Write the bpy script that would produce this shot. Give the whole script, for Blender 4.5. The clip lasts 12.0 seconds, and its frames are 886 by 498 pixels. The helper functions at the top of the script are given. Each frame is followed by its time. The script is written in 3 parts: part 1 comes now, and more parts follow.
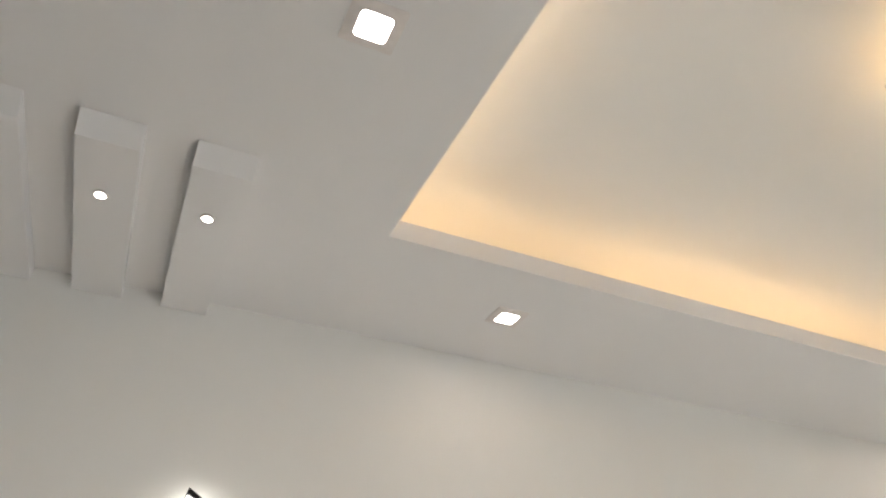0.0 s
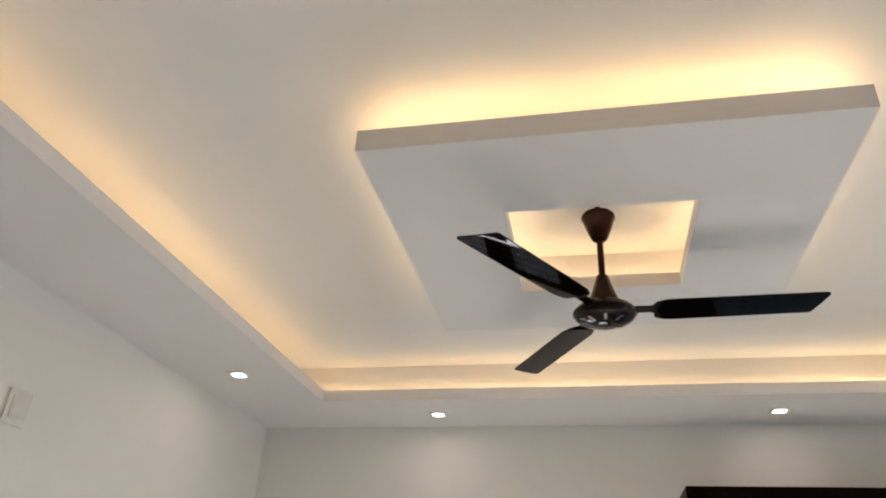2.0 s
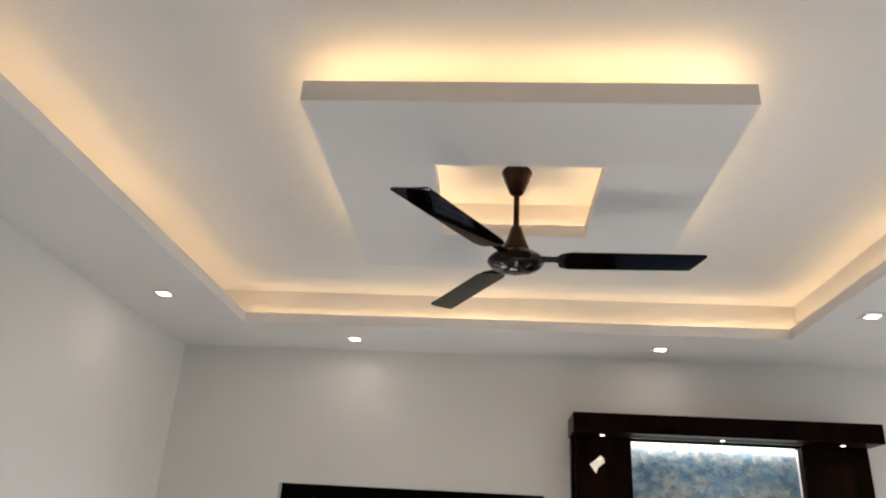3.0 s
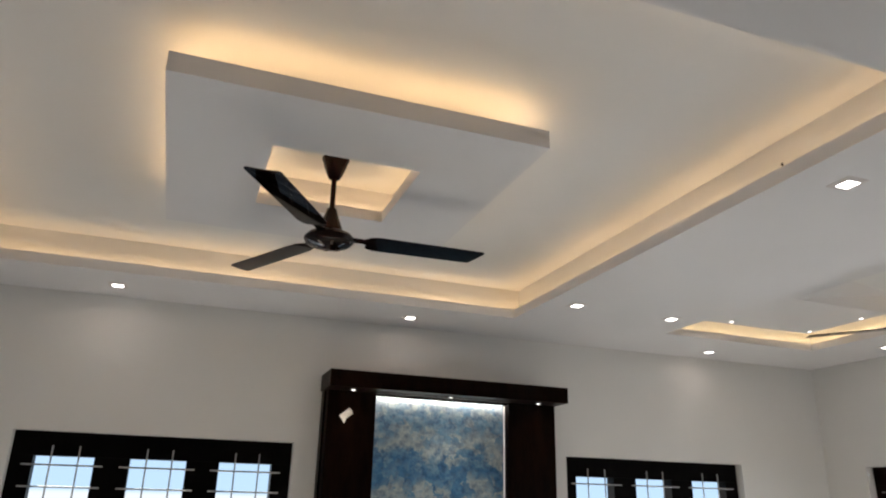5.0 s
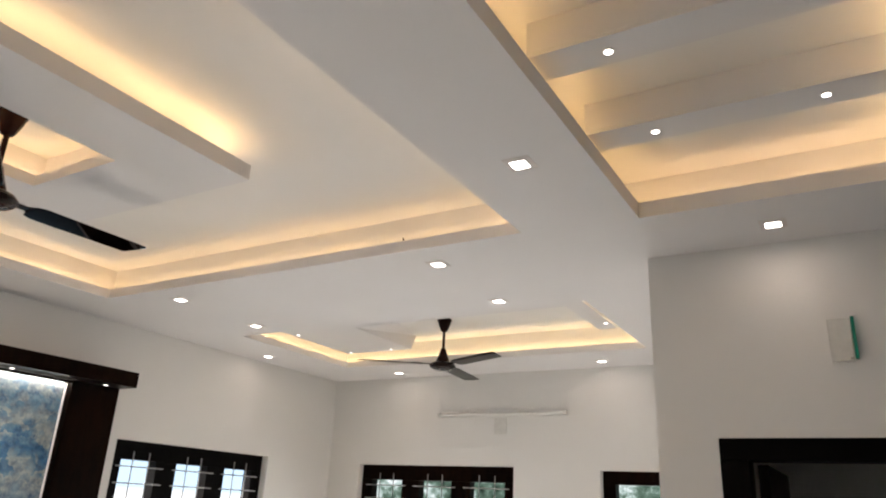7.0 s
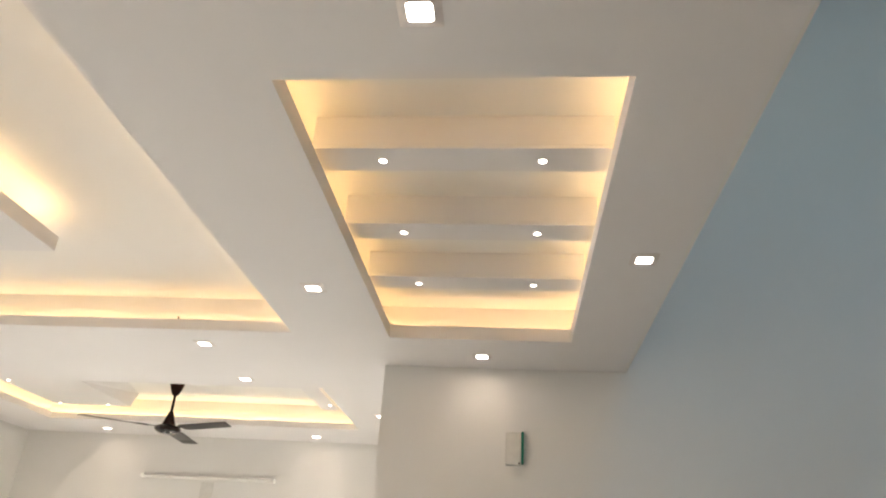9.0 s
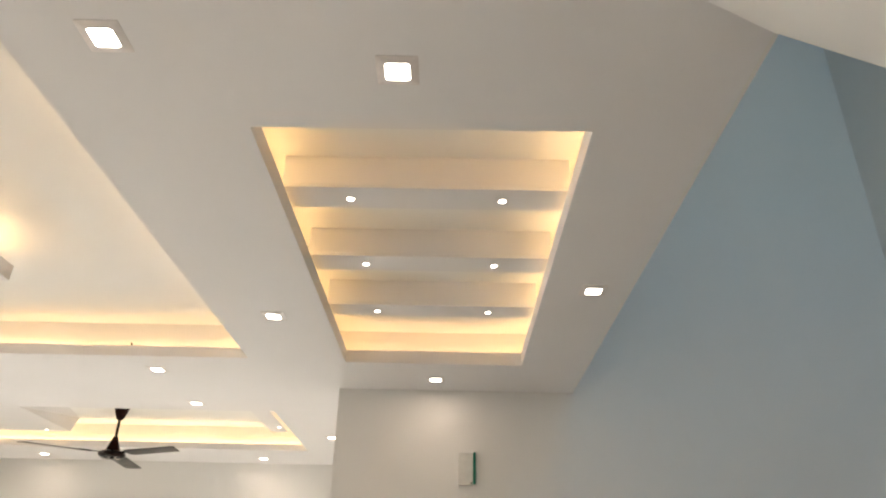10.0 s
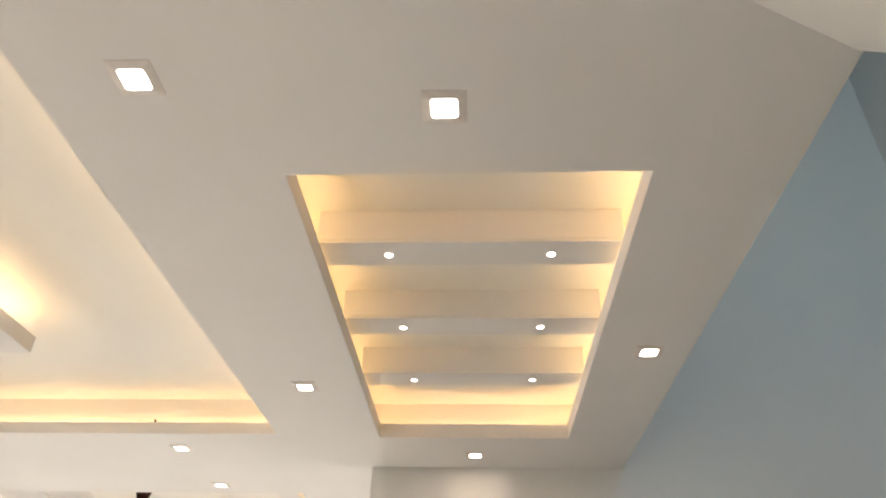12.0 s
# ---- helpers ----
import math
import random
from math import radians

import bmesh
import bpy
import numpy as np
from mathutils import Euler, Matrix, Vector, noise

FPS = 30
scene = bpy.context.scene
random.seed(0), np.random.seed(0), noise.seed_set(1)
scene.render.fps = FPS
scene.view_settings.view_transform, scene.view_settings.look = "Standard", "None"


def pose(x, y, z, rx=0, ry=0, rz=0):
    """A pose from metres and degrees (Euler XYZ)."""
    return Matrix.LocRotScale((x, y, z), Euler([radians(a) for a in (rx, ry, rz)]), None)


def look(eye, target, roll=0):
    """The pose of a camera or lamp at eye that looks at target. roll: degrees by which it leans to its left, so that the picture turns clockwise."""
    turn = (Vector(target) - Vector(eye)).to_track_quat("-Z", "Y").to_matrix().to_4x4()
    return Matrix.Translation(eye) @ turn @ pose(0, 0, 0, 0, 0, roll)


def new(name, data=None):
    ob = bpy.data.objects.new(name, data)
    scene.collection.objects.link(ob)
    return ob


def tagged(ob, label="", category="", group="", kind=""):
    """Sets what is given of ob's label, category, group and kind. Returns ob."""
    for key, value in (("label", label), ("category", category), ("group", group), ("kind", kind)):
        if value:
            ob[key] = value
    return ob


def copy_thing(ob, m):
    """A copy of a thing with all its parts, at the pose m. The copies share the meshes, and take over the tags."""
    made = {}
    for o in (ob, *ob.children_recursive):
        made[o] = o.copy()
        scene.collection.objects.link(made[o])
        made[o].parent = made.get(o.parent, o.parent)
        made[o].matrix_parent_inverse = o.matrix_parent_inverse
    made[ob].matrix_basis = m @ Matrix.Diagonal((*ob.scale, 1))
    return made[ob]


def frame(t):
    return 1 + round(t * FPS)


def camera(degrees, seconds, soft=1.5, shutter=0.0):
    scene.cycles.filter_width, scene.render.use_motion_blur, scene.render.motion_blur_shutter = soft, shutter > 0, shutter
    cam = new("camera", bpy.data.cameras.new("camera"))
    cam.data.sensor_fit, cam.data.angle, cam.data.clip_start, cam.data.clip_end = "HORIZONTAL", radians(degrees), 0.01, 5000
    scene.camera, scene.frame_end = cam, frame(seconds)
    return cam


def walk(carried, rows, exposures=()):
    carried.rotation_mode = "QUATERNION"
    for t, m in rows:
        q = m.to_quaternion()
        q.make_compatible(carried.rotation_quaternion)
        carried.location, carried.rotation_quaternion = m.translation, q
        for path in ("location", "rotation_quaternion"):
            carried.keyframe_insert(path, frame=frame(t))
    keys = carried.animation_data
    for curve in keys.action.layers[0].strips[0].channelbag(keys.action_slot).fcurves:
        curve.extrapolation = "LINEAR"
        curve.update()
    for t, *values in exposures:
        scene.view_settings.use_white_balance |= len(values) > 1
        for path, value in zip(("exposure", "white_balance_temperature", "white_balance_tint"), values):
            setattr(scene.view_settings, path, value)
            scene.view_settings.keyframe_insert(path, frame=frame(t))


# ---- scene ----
cam = camera(64.0, 12.0, soft=2.0)
PATH = [
    (0, (-0.042, -1.878, 1.865), (-1.565, -1.215, 2.979), 1.0),
    (0.5, (-0.032, -1.732, 1.863), (-1.428, -0.848, 2.989), 5.4),
    (1, (-0.066, -1.833, 1.842), (-1.104, -0.545, 2.966), 3.3),
    (1.5, (-0.089, -1.941, 1.843), (-0.733, -0.313, 2.81), 1.3),
    (2, (-0.062, -2.039, 1.833), (-0.442, -0.322, 2.786), 2.8),
    (2.5, (-0.051, -2.159, 1.799), (-0.277, -0.339, 2.596), 2.7),
    (2.7, (-0.056, -2.204, 1.808), (-0.257, -0.368, 2.575), 3.0),
    (4.3, (-0.278, -2.434, 1.761), (0.045, -0.63, 2.563), 1.6),
    (4.5, (-0.341, -2.488, 1.785), (0.069, -0.685, 2.546), 1.7),
    (5, (-0.453, -2.553, 1.767), (0.184, -0.781, 2.44), 1.4),
    (5.5, (-0.676, -2.531, 1.775), (0.295, -0.953, 2.527), 1.2),
    (6, (-0.869, -2.532, 1.769), (0.386, -1.172, 2.527), 1.5),
    (6.5, (-1.006, -2.594, 1.767), (0.43, -1.435, 2.538), 2.9),
    (7, (-1.165, -2.624, 1.741), (0.442, -1.649, 2.426), 2.9),
    (7.5, (-1.346, -2.573, 1.748), (0.408, -1.951, 2.48), 1.6),
    (7.7, (-1.441, -2.551, 1.743), (0.35, -2.091, 2.505), 0.9),
    (9.3, (-1.98, -2.552, 1.717), (-0.196, -2.393, 2.608), 3.1),
    (9.5, (-2.006, -2.536, 1.727), (-0.221, -2.432, 2.623), 2.0),
    (10, (-2.065, -2.477, 1.729), (-0.285, -2.448, 2.641), 1.4),
    (10.5, (-2.111, -2.429, 1.723), (-0.333, -2.426, 2.639), 1.9),
    (11, (-2.121, -2.385, 1.723), (-0.346, -2.387, 2.644), 0.8),
    (11.5, (-2.046, -2.376, 1.726), (-0.298, -2.352, 2.698), 0.3),
    (12, (-1.894, -2.406, 1.746), (-0.226, -2.311, 2.846), 1.4),
]
walk(cam, [(t, look(eye, target, roll)) for t, eye, target, roll in PATH],
     exposures=[(0, 2.94, 6500, 6), (0.5, 2.78, 6500, 4), (1.0, 2.78, 6400, 5), (1.5, 2.76, 6400, 6), (2.5, 2.66, 6300, 9), (4.5, 2.46, 6200, 6), (5.0, 2.16, 6250, 8), (5.5, 2.11, 6450, 10), (6.0, 2.56, 6500, 10),
                (6.5, 2.72, 6650, 10), (7.0, 2.62, 6600, 10), (7.5, 2.85, 6750, 10), (9.5, 3.18, 7050, 8), (12.0, 3.22, 7200, 9)])

# ---- daylight, sky and exposure ----
world = bpy.data.worlds.new("sky")
scene.world = world
world.use_nodes = True
wn = world.node_tree
sky = wn.nodes.new("ShaderNodeTexSky")
sky.sky_type = "NISHITA"
sky.sun_disc = False
sky.sun_elevation = radians(38.6)
sky.sun_rotation = radians(-24)
wn.links.new(sky.outputs[0], wn.nodes["Background"].inputs[0])
wn.nodes["Background"].inputs[1].default_value = 0.05
sun_data = bpy.data.lights.new("sun", "SUN")
sun_data.energy = 5.0
sun_data.angle = radians(0.5)
sun_data.color = (1.0, 0.95, 0.88)
new("sun", sun_data).matrix_world = look((-9, 20, 17.5), (0, 0, 0))

# strengths of the lamps in the room
LED_POWER = 1.28       # emission of the warm cove strips
PANEL_GLOW = 1.7      # emission of the downlight panels
DOWN_WATTS = 0.070      # beam of one downlight
SPOT_WATTS = 0.05      # beam of one small spotlight
DAY_WATTS = 4.8       # daylight through one window
DAY_TINT = (0.955, 0.955, 0.985)
STAIR_WATTS = 1.35     # cool daylight through the high stairwell opening

# ---- heights and plan ----
ZS = 2.888             # underside of the false ceiling
ZL = 2.945             # top of the tray lips
ZL_BAY, ZL_FAR = 2.957, 2.939   # tops of the other cove lips
ZC = 3.092             # upper ceiling
TRAY = (-1.446, -1.416, 1.482, 1.445)
BAY = (-0.509, -2.846, 1.522, -1.921)
TRAY2 = (2.59, -1.31, 3.893, 1.395)
WX0, WX1, WY0, WY1 = -2.0, 4.5, -3.18, 1.985
NIB_X, NIB_Y = 2.018, -1.822
STAIR_Y, STAIR_Z = -5.24, 6.0   # far side and top of the stairwell
FAN_TOP = 3.057        # top of the fan canopy


# ---- materials ----
def material(name):
    m = bpy.data.materials.new(name)
    m.use_nodes = True
    return m, m.node_tree, m.node_tree.nodes["Principled BSDF"]


def noise_node(nt, scale, detail=4.0, rough=0.55, stretch=None):
    co = nt.nodes.new("ShaderNodeTexCoord")
    n = nt.nodes.new("ShaderNodeTexNoise")
    n.inputs["Scale"].default_value = scale
    n.inputs["Detail"].default_value = detail
    n.inputs["Roughness"].default_value = rough
    if stretch:
        mp = nt.nodes.new("ShaderNodeMapping")
        mp.inputs["Scale"].default_value = stretch
        nt.links.new(co.outputs["Object"], mp.inputs[0])
        nt.links.new(mp.outputs[0], n.inputs["Vector"])
    else:
        nt.links.new(co.outputs["Object"], n.inputs["Vector"])
    return n


def ramp_node(nt, source, stops):
    r = nt.nodes.new("ShaderNodeValToRGB")
    e = r.color_ramp.elements
    while len(e) < len(stops):
        e.new(0.5)
    for el, (at, c) in zip(e, stops):
        el.position, el.color = at, (*c, 1)
    nt.links.new(source, r.inputs[0])
    return r


def bump_node(nt, height, bsdf, strength, distance):
    b = nt.nodes.new("ShaderNodeBump")
    b.inputs["Strength"].default_value = strength
    b.inputs["Distance"].default_value = distance
    nt.links.new(height, b.inputs["Height"])
    nt.links.new(b.outputs[0], bsdf.inputs["Normal"])


def painted(name, colour, rough=0.6, spread=0.03, grain=220.0, relief=0.12):
    """Roller-painted plaster: faint patches, fine stipple."""
    m, nt, p = material(name)
    big = noise_node(nt, 1.7, 5.0)
    dark = tuple(c * (1 - spread) for c in colour)
    r = ramp_node(nt, big.outputs[0], [(0.3, dark), (0.7, colour)])
    nt.links.new(r.outputs[0], p.inputs["Base Color"])
    p.inputs["Roughness"].default_value = rough
    p.inputs["Specular IOR Level"].default_value = 0.3
    fine = noise_node(nt, grain, 3.0)
    bump_node(nt, fine.outputs[0], p, relief, 0.001)
    return m


def plain(name, colour, rough=0.4, metal=0.0, coat=0.0, spread=0.08, scale=30.0, level=0.5):
    m, nt, p = material(name)
    n = noise_node(nt, scale, 4.0)
    lo = tuple(c * (1 - spread) for c in colour)
    r = ramp_node(nt, n.outputs[0], [(0.35, lo), (0.65, colour)])
    nt.links.new(r.outputs[0], p.inputs["Base Color"])
    p.inputs["Roughness"].default_value = rough
    p.inputs["Metallic"].default_value = metal
    p.inputs["Specular IOR Level"].default_value = level
    p.inputs["Coat Weight"].default_value = coat
    p.inputs["Coat Roughness"].default_value = 0.08
    return m


def glowing(name, colour, strength, uneven=0.0):
    m, nt, p = material(name)
    p.inputs["Base Color"].default_value = (0.8, 0.8, 0.8, 1)
    p.inputs["Emission Color"].default_value = (*colour, 1)
    p.inputs["Emission Strength"].default_value = strength
    if uneven:
        n = noise_node(nt, 2.3, 2.0)
        mr = nt.nodes.new("ShaderNodeMapRange")
        mr.inputs["From Min"].default_value, mr.inputs["From Max"].default_value = 0.3, 0.7
        mr.inputs["To Min"].default_value, mr.inputs["To Max"].default_value = strength * (1 - uneven), strength * (1 + uneven)
        nt.links.new(n.outputs[0], mr.inputs[0])
        nt.links.new(mr.outputs[0], p.inputs["Emission Strength"])
    return m


def wooden(name, dark, light, rough, coat, stretch=(14, 14, 1.2)):
    m, nt, p = material(name)
    n = noise_node(nt, 4.0, 8.0, 0.65, stretch)
    r = ramp_node(nt, n.outputs[0], [(0.3, dark), (0.6, light), (0.8, dark)])
    nt.links.new(r.outputs[0], p.inputs["Base Color"])
    p.inputs["Roughness"].default_value = rough
    p.inputs["Coat Weight"].default_value = coat
    p.inputs["Coat Roughness"].default_value = 0.12
    p.inputs["Specular IOR Level"].default_value = 0.04
    bump_node(nt, n.outputs[0], p, 0.08, 0.002)
    return m


def art_surface():
    """Mural of clumped dabs in wavering blue and cream tiers on rough plaster."""
    m, nt, p = material("blue_sponged_plaster")

    def sum_of(a, factor, b):
        n = nt.nodes.new("ShaderNodeMath")
        n.operation = "MULTIPLY_ADD"
        n.inputs[1].default_value = factor
        nt.links.new(a, n.inputs[0])
        nt.links.new(b, n.inputs[2])
        return n.outputs[0]

    co = nt.nodes.new("ShaderNodeTexCoord")
    sep = nt.nodes.new("ShaderNodeSeparateXYZ")
    nt.links.new(co.outputs["Object"], sep.inputs[0])
    warp = noise_node(nt, 22.0, 4.0)
    mix = nt.nodes.new("ShaderNodeMixRGB")
    mix.blend_type = "LINEAR_LIGHT"
    mix.inputs[0].default_value = 0.045
    nt.links.new(co.outputs["Object"], mix.inputs[1])
    nt.links.new(warp.outputs["Color"], mix.inputs[2])
    dabs = nt.nodes.new("ShaderNodeTexVoronoi")
    dabs.feature = "SMOOTH_F1"
    dabs.inputs["Scale"].default_value = 20.0
    dabs.inputs["Smoothness"].default_value = 0.2
    nt.links.new(mix.outputs[0], dabs.inputs["Vector"])
    tone = nt.nodes.new("ShaderNodeSeparateColor")
    nt.links.new(dabs.outputs["Color"], tone.inputs[0])
    arches = nt.nodes.new("ShaderNodeMath")
    arches.operation = "MULTIPLY"
    arches.inputs[1].default_value = 2 * math.pi / 0.5
    nt.links.new(sep.outputs[0], arches.inputs[0])
    arch = nt.nodes.new("ShaderNodeMath")
    arch.operation = "COSINE"
    nt.links.new(arches.outputs[0], arch.inputs[0])
    ridge = noise_node(nt, 5.0, 3.0)
    speck = noise_node(nt, 26.0, 3.0, 0.55)
    h = sum_of(ridge.outputs[0], 0.34, sep.outputs[2])
    h = sum_of(arch.outputs[0], 0.030, h)
    h = sum_of(tone.outputs[0], 0.14, h)
    h = sum_of(speck.outputs[0], 0.10, h)
    mr = nt.nodes.new("ShaderNodeMapRange")
    mr.inputs["From Min"].default_value, mr.inputs["From Max"].default_value = 1.91, 2.78
    nt.links.new(h, mr.inputs[0])
    cream, grey, blue, deep = (0.37, 0.42, 0.43), (0.24, 0.32, 0.39), (0.12, 0.24, 0.37), (0.04, 0.15, 0.32)
    r = ramp_node(nt, mr.outputs[0], [(0.0, blue), (0.12, grey), (0.20, cream), (0.27, blue), (0.36, deep), (0.46, blue), (0.51, grey),
                                      (0.57, cream), (0.63, grey), (0.71, blue), (0.80, grey), (0.92, cream)])
    tips = ramp_node(nt, speck.outputs[0], [(0.32, (0.50, 0.56, 0.66)), (0.46, (0.92, 0.94, 0.96)), (0.68, (1.35, 1.32, 1.26))])
    tint = nt.nodes.new("ShaderNodeMixRGB")
    tint.blend_type = "MULTIPLY"
    tint.inputs[0].default_value = 0.9
    nt.links.new(r.outputs[0], tint.inputs[1])
    nt.links.new(tips.outputs[0], tint.inputs[2])
    nt.links.new(tint.outputs[0], p.inputs["Base Color"])
    p.inputs["Roughness"].default_value = 0.7
    bump_node(nt, speck.outputs[0], p, 0.5, 0.012)
    return m


def blade_surface():
    """Near-black brown gloss enamel with faint streaks."""
    m, nt, p = material("fan_blade_lacquer")
    n = noise_node(nt, 5.0, 4.0, 0.5, (1.0, 6.0, 1.0))
    r = ramp_node(nt, n.outputs[0], [(0.35, (0.0025, 0.0014, 0.0011)), (0.70, (0.0075, 0.0036, 0.0028))])
    nt.links.new(r.outputs[0], p.inputs["Base Color"])
    p.inputs["Roughness"].default_value = 0.035
    p.inputs["Specular IOR Level"].default_value = 0.13
    p.inputs["Specular Tint"].default_value = (1.0, 0.82, 0.80, 1)
    return m


def tiled():
    m, nt, p = material("vitrified_floor_tile")
    co = nt.nodes.new("ShaderNodeTexCoord")
    b = nt.nodes.new("ShaderNodeTexBrick")
    b.offset = 0.0
    b.inputs["Scale"].default_value = 1.0
    b.inputs["Brick Width"].default_value = 0.8
    b.inputs["Row Height"].default_value = 0.8
    b.inputs["Mortar Size"].default_value = 0.002
    b.inputs["Color1"].default_value = (0.62, 0.58, 0.52, 1)
    b.inputs["Color2"].default_value = (0.60, 0.56, 0.50, 1)
    b.inputs["Mortar"].default_value = (0.35, 0.33, 0.30, 1)
    nt.links.new(co.outputs["Object"], b.inputs["Vector"])
    nt.links.new(b.outputs[0], p.inputs["Base Color"])
    p.inputs["Roughness"].default_value = 0.15
    return m


def backdrop_surface(name, kind):
    m, nt, p = material(name)
    nt.nodes.remove(p)
    em = nt.nodes.new("ShaderNodeEmission")
    nt.links.new(em.outputs[0], nt.nodes["Material Output"].inputs[0])
    co = nt.nodes.new("ShaderNodeTexCoord")
    sep = nt.nodes.new("ShaderNodeSeparateXYZ")
    nt.links.new(co.outputs["Object"], sep.inputs[0])
    if kind == "sky":
        r = ramp_node(nt, sep.outputs[2], [(0.0, (1.0, 1.0, 1.0)), (0.405, (1.0, 1.0, 1.0)), (0.42, (0.62, 0.80, 1.0)), (1.0, (0.55, 0.75, 1.0))])
        mr = nt.nodes.new("ShaderNodeMapRange")
        mr.inputs["From Min"].default_value = 0.0
        mr.inputs["From Max"].default_value = 4.4
        nt.links.new(sep.outputs[2], mr.inputs[0])
        nt.links.new(mr.outputs[0], r.inputs[0])
        em.inputs[1].default_value = 0.24
    else:
        n = noise_node(nt, 1.6, 9.0, 0.75)
        r = ramp_node(nt, n.outputs[0], [(0.38, (0.02, 0.035, 0.025)), (0.49, (0.14, 0.21, 0.16)), (0.54, (0.50, 0.60, 0.56)), (0.58, (0.97, 1.0, 1.0))])
        em.inputs[1].default_value = 0.19
    nt.links.new(r.outputs[0], em.inputs[0])
    return m


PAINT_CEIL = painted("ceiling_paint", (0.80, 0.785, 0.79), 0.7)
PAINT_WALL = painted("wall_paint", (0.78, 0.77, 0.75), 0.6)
# ceiling paint made lighter and warmer, to put more bounced glow into the recesses
PAINT_TRAY_LIFTED = painted("tray_paint_lifted", (0.85, 0.835, 0.815), 0.7)
WOOD_DARK = wooden("dark_walnut_laminate", (0.0007, 0.0003, 0.0002), (0.0085, 0.0030, 0.0013), 0.28, 0.0, (5, 5, 1.4))
WOOD_BLACK = wooden("black_stained_frame", (0.0015, 0.0013, 0.0013), (0.0035, 0.0026, 0.0023), 0.45, 0.0)
DOOR_WOOD = wooden("dark_door_wood", (0.004, 0.003, 0.003), (0.010, 0.006, 0.005), 0.45, 0.0)
FAN_BROWN = plain("fan_brown_enamel", (0.020, 0.0052, 0.0028), 0.12, 0.0, 0.0, level=0.12)
FAN_DARK = plain("fan_dark_enamel", (0.011, 0.004, 0.0028), 0.08, 0.0, 0.0, level=0.18)
FAN_BLADE = blade_surface()
CHROME = plain("polished_trim", (0.55, 0.50, 0.46), 0.2, 1.0)
TRIM = plain("downlight_white_trim", (0.76, 0.71, 0.69), 0.4)
PLASTIC = plain("white_plastic", (0.70, 0.69, 0.66), 0.4)
GREEN = plain("green_plastic", (0.0, 0.22, 0.14), 0.35)
STEEL = plain("grille_steel", (0.42, 0.42, 0.42), 0.4, 0.6)
PAPER = plain("white_paper", (0.72, 0.66, 0.58), 0.8)
BLACK_METAL = plain("black_metal", (0.012, 0.010, 0.010), 0.4, 0.5)
RUBBER = plain("dark_wire", (0.03, 0.025, 0.02), 0.6)
ART = art_surface()
TILE = tiled()
SKY_VIEW = backdrop_surface("bright_sky_view", "sky")
LEAF_VIEW = backdrop_surface("garden_view", "leaf")
LED_WARM = glowing("warm_led", (1.0, 0.63, 0.33), LED_POWER, 0.35)
LED_TRAY = glowing("warm_led_tray", (1.0, 0.65, 0.325), LED_POWER * 1.05, 0.35)
LED_HOT = glowing("warm_led_bright", (1.0, 0.655, 0.33), LED_POWER * 1.3, 0.3)
LED_PAD = glowing("warm_led_pad", (1.0, 0.655, 0.33), LED_POWER * 1.62, 0.3)
LED_FAR = glowing("warm_led_far", (1.0, 0.69, 0.34), LED_POWER * 1.6, 0.2)
LED_BAY = glowing("warm_led_bay", (1.0, 0.64, 0.285), LED_POWER * 1.55, 0.2)
LED_WHITE = glowing("white_led", (1.0, 0.87, 0.74), 7.0)
PANEL_LIT = glowing("downlight_panel", (1.0, 0.93, 0.86), PANEL_GLOW)
LAMP_LIT = glowing("wall_lamp_diffuser", (1.0, 0.93, 0.86), 1.4)

GLASS, gt, gp = material("window_glass")
gp.inputs["Transmission Weight"].default_value = 1.0
gp.inputs["Roughness"].default_value = 0.0
gp.inputs["IOR"].default_value = 1.02
gp.inputs["Base Color"].default_value = (0.93, 0.97, 1.0, 1)


# ---- building helpers ----
def box(bm, x0, y0, z0, x1, y1, z1, bevel=0.0):
    m = Matrix.Translation(((x0 + x1) / 2, (y0 + y1) / 2, (z0 + z1) / 2)) @ Matrix.Diagonal((x1 - x0, y1 - y0, z1 - z0, 1))
    made = bmesh.ops.create_cube(bm, size=1.0, matrix=m)["verts"]
    if bevel:
        edges = list({e for v in made for e in v.link_edges})
        bmesh.ops.bevel(bm, geom=edges, offset=bevel, segments=2, affect="EDGES", profile=0.5)
    return bm


def turned(bm, profile, segs=32, cx=0.0, cy=0.0):
    """A body of revolution round z from (radius, height) pairs."""
    rings = []
    for r, z in profile:
        rings.append([bm.verts.new((cx + max(r, 1e-4) * math.cos(2 * math.pi * k / segs), cy + max(r, 1e-4) * math.sin(2 * math.pi * k / segs), z)) for k in range(segs)])
    for a, b in zip(rings, rings[1:]):
        for k in range(segs):
            bm.faces.new((a[k], a[(k + 1) % segs], b[(k + 1) % segs], b[k]))
    bm.faces.new(rings[0])
    bm.faces.new(rings[-1])
    bmesh.ops.recalc_face_normals(bm, faces=bm.faces)
    return bm


def prism(bm, outline, z0, z1):
    """An upright prism over an outline of (x, y) points."""
    lo = [bm.verts.new((x, y, z0)) for x, y in outline]
    hi = [bm.verts.new((x, y, z1)) for x, y in outline]
    bm.faces.new(lo)
    bm.faces.new(hi)
    for k in range(len(lo)):
        n = (k + 1) % len(lo)
        bm.faces.new((lo[k], lo[n], hi[n], hi[k]))
    bmesh.ops.recalc_face_normals(bm, faces=bm.faces)
    return bm


def rod(bm, a, b, radius, segs=8):
    a, b = Vector(a), Vector(b)
    m = Matrix.Translation((a + b) / 2) @ (b - a).to_track_quat("Z", "Y").to_matrix().to_4x4()
    bmesh.ops.create_cone(bm, cap_ends=True, segments=segs, radius1=radius, radius2=radius, depth=(b - a).length, matrix=m)
    return bm


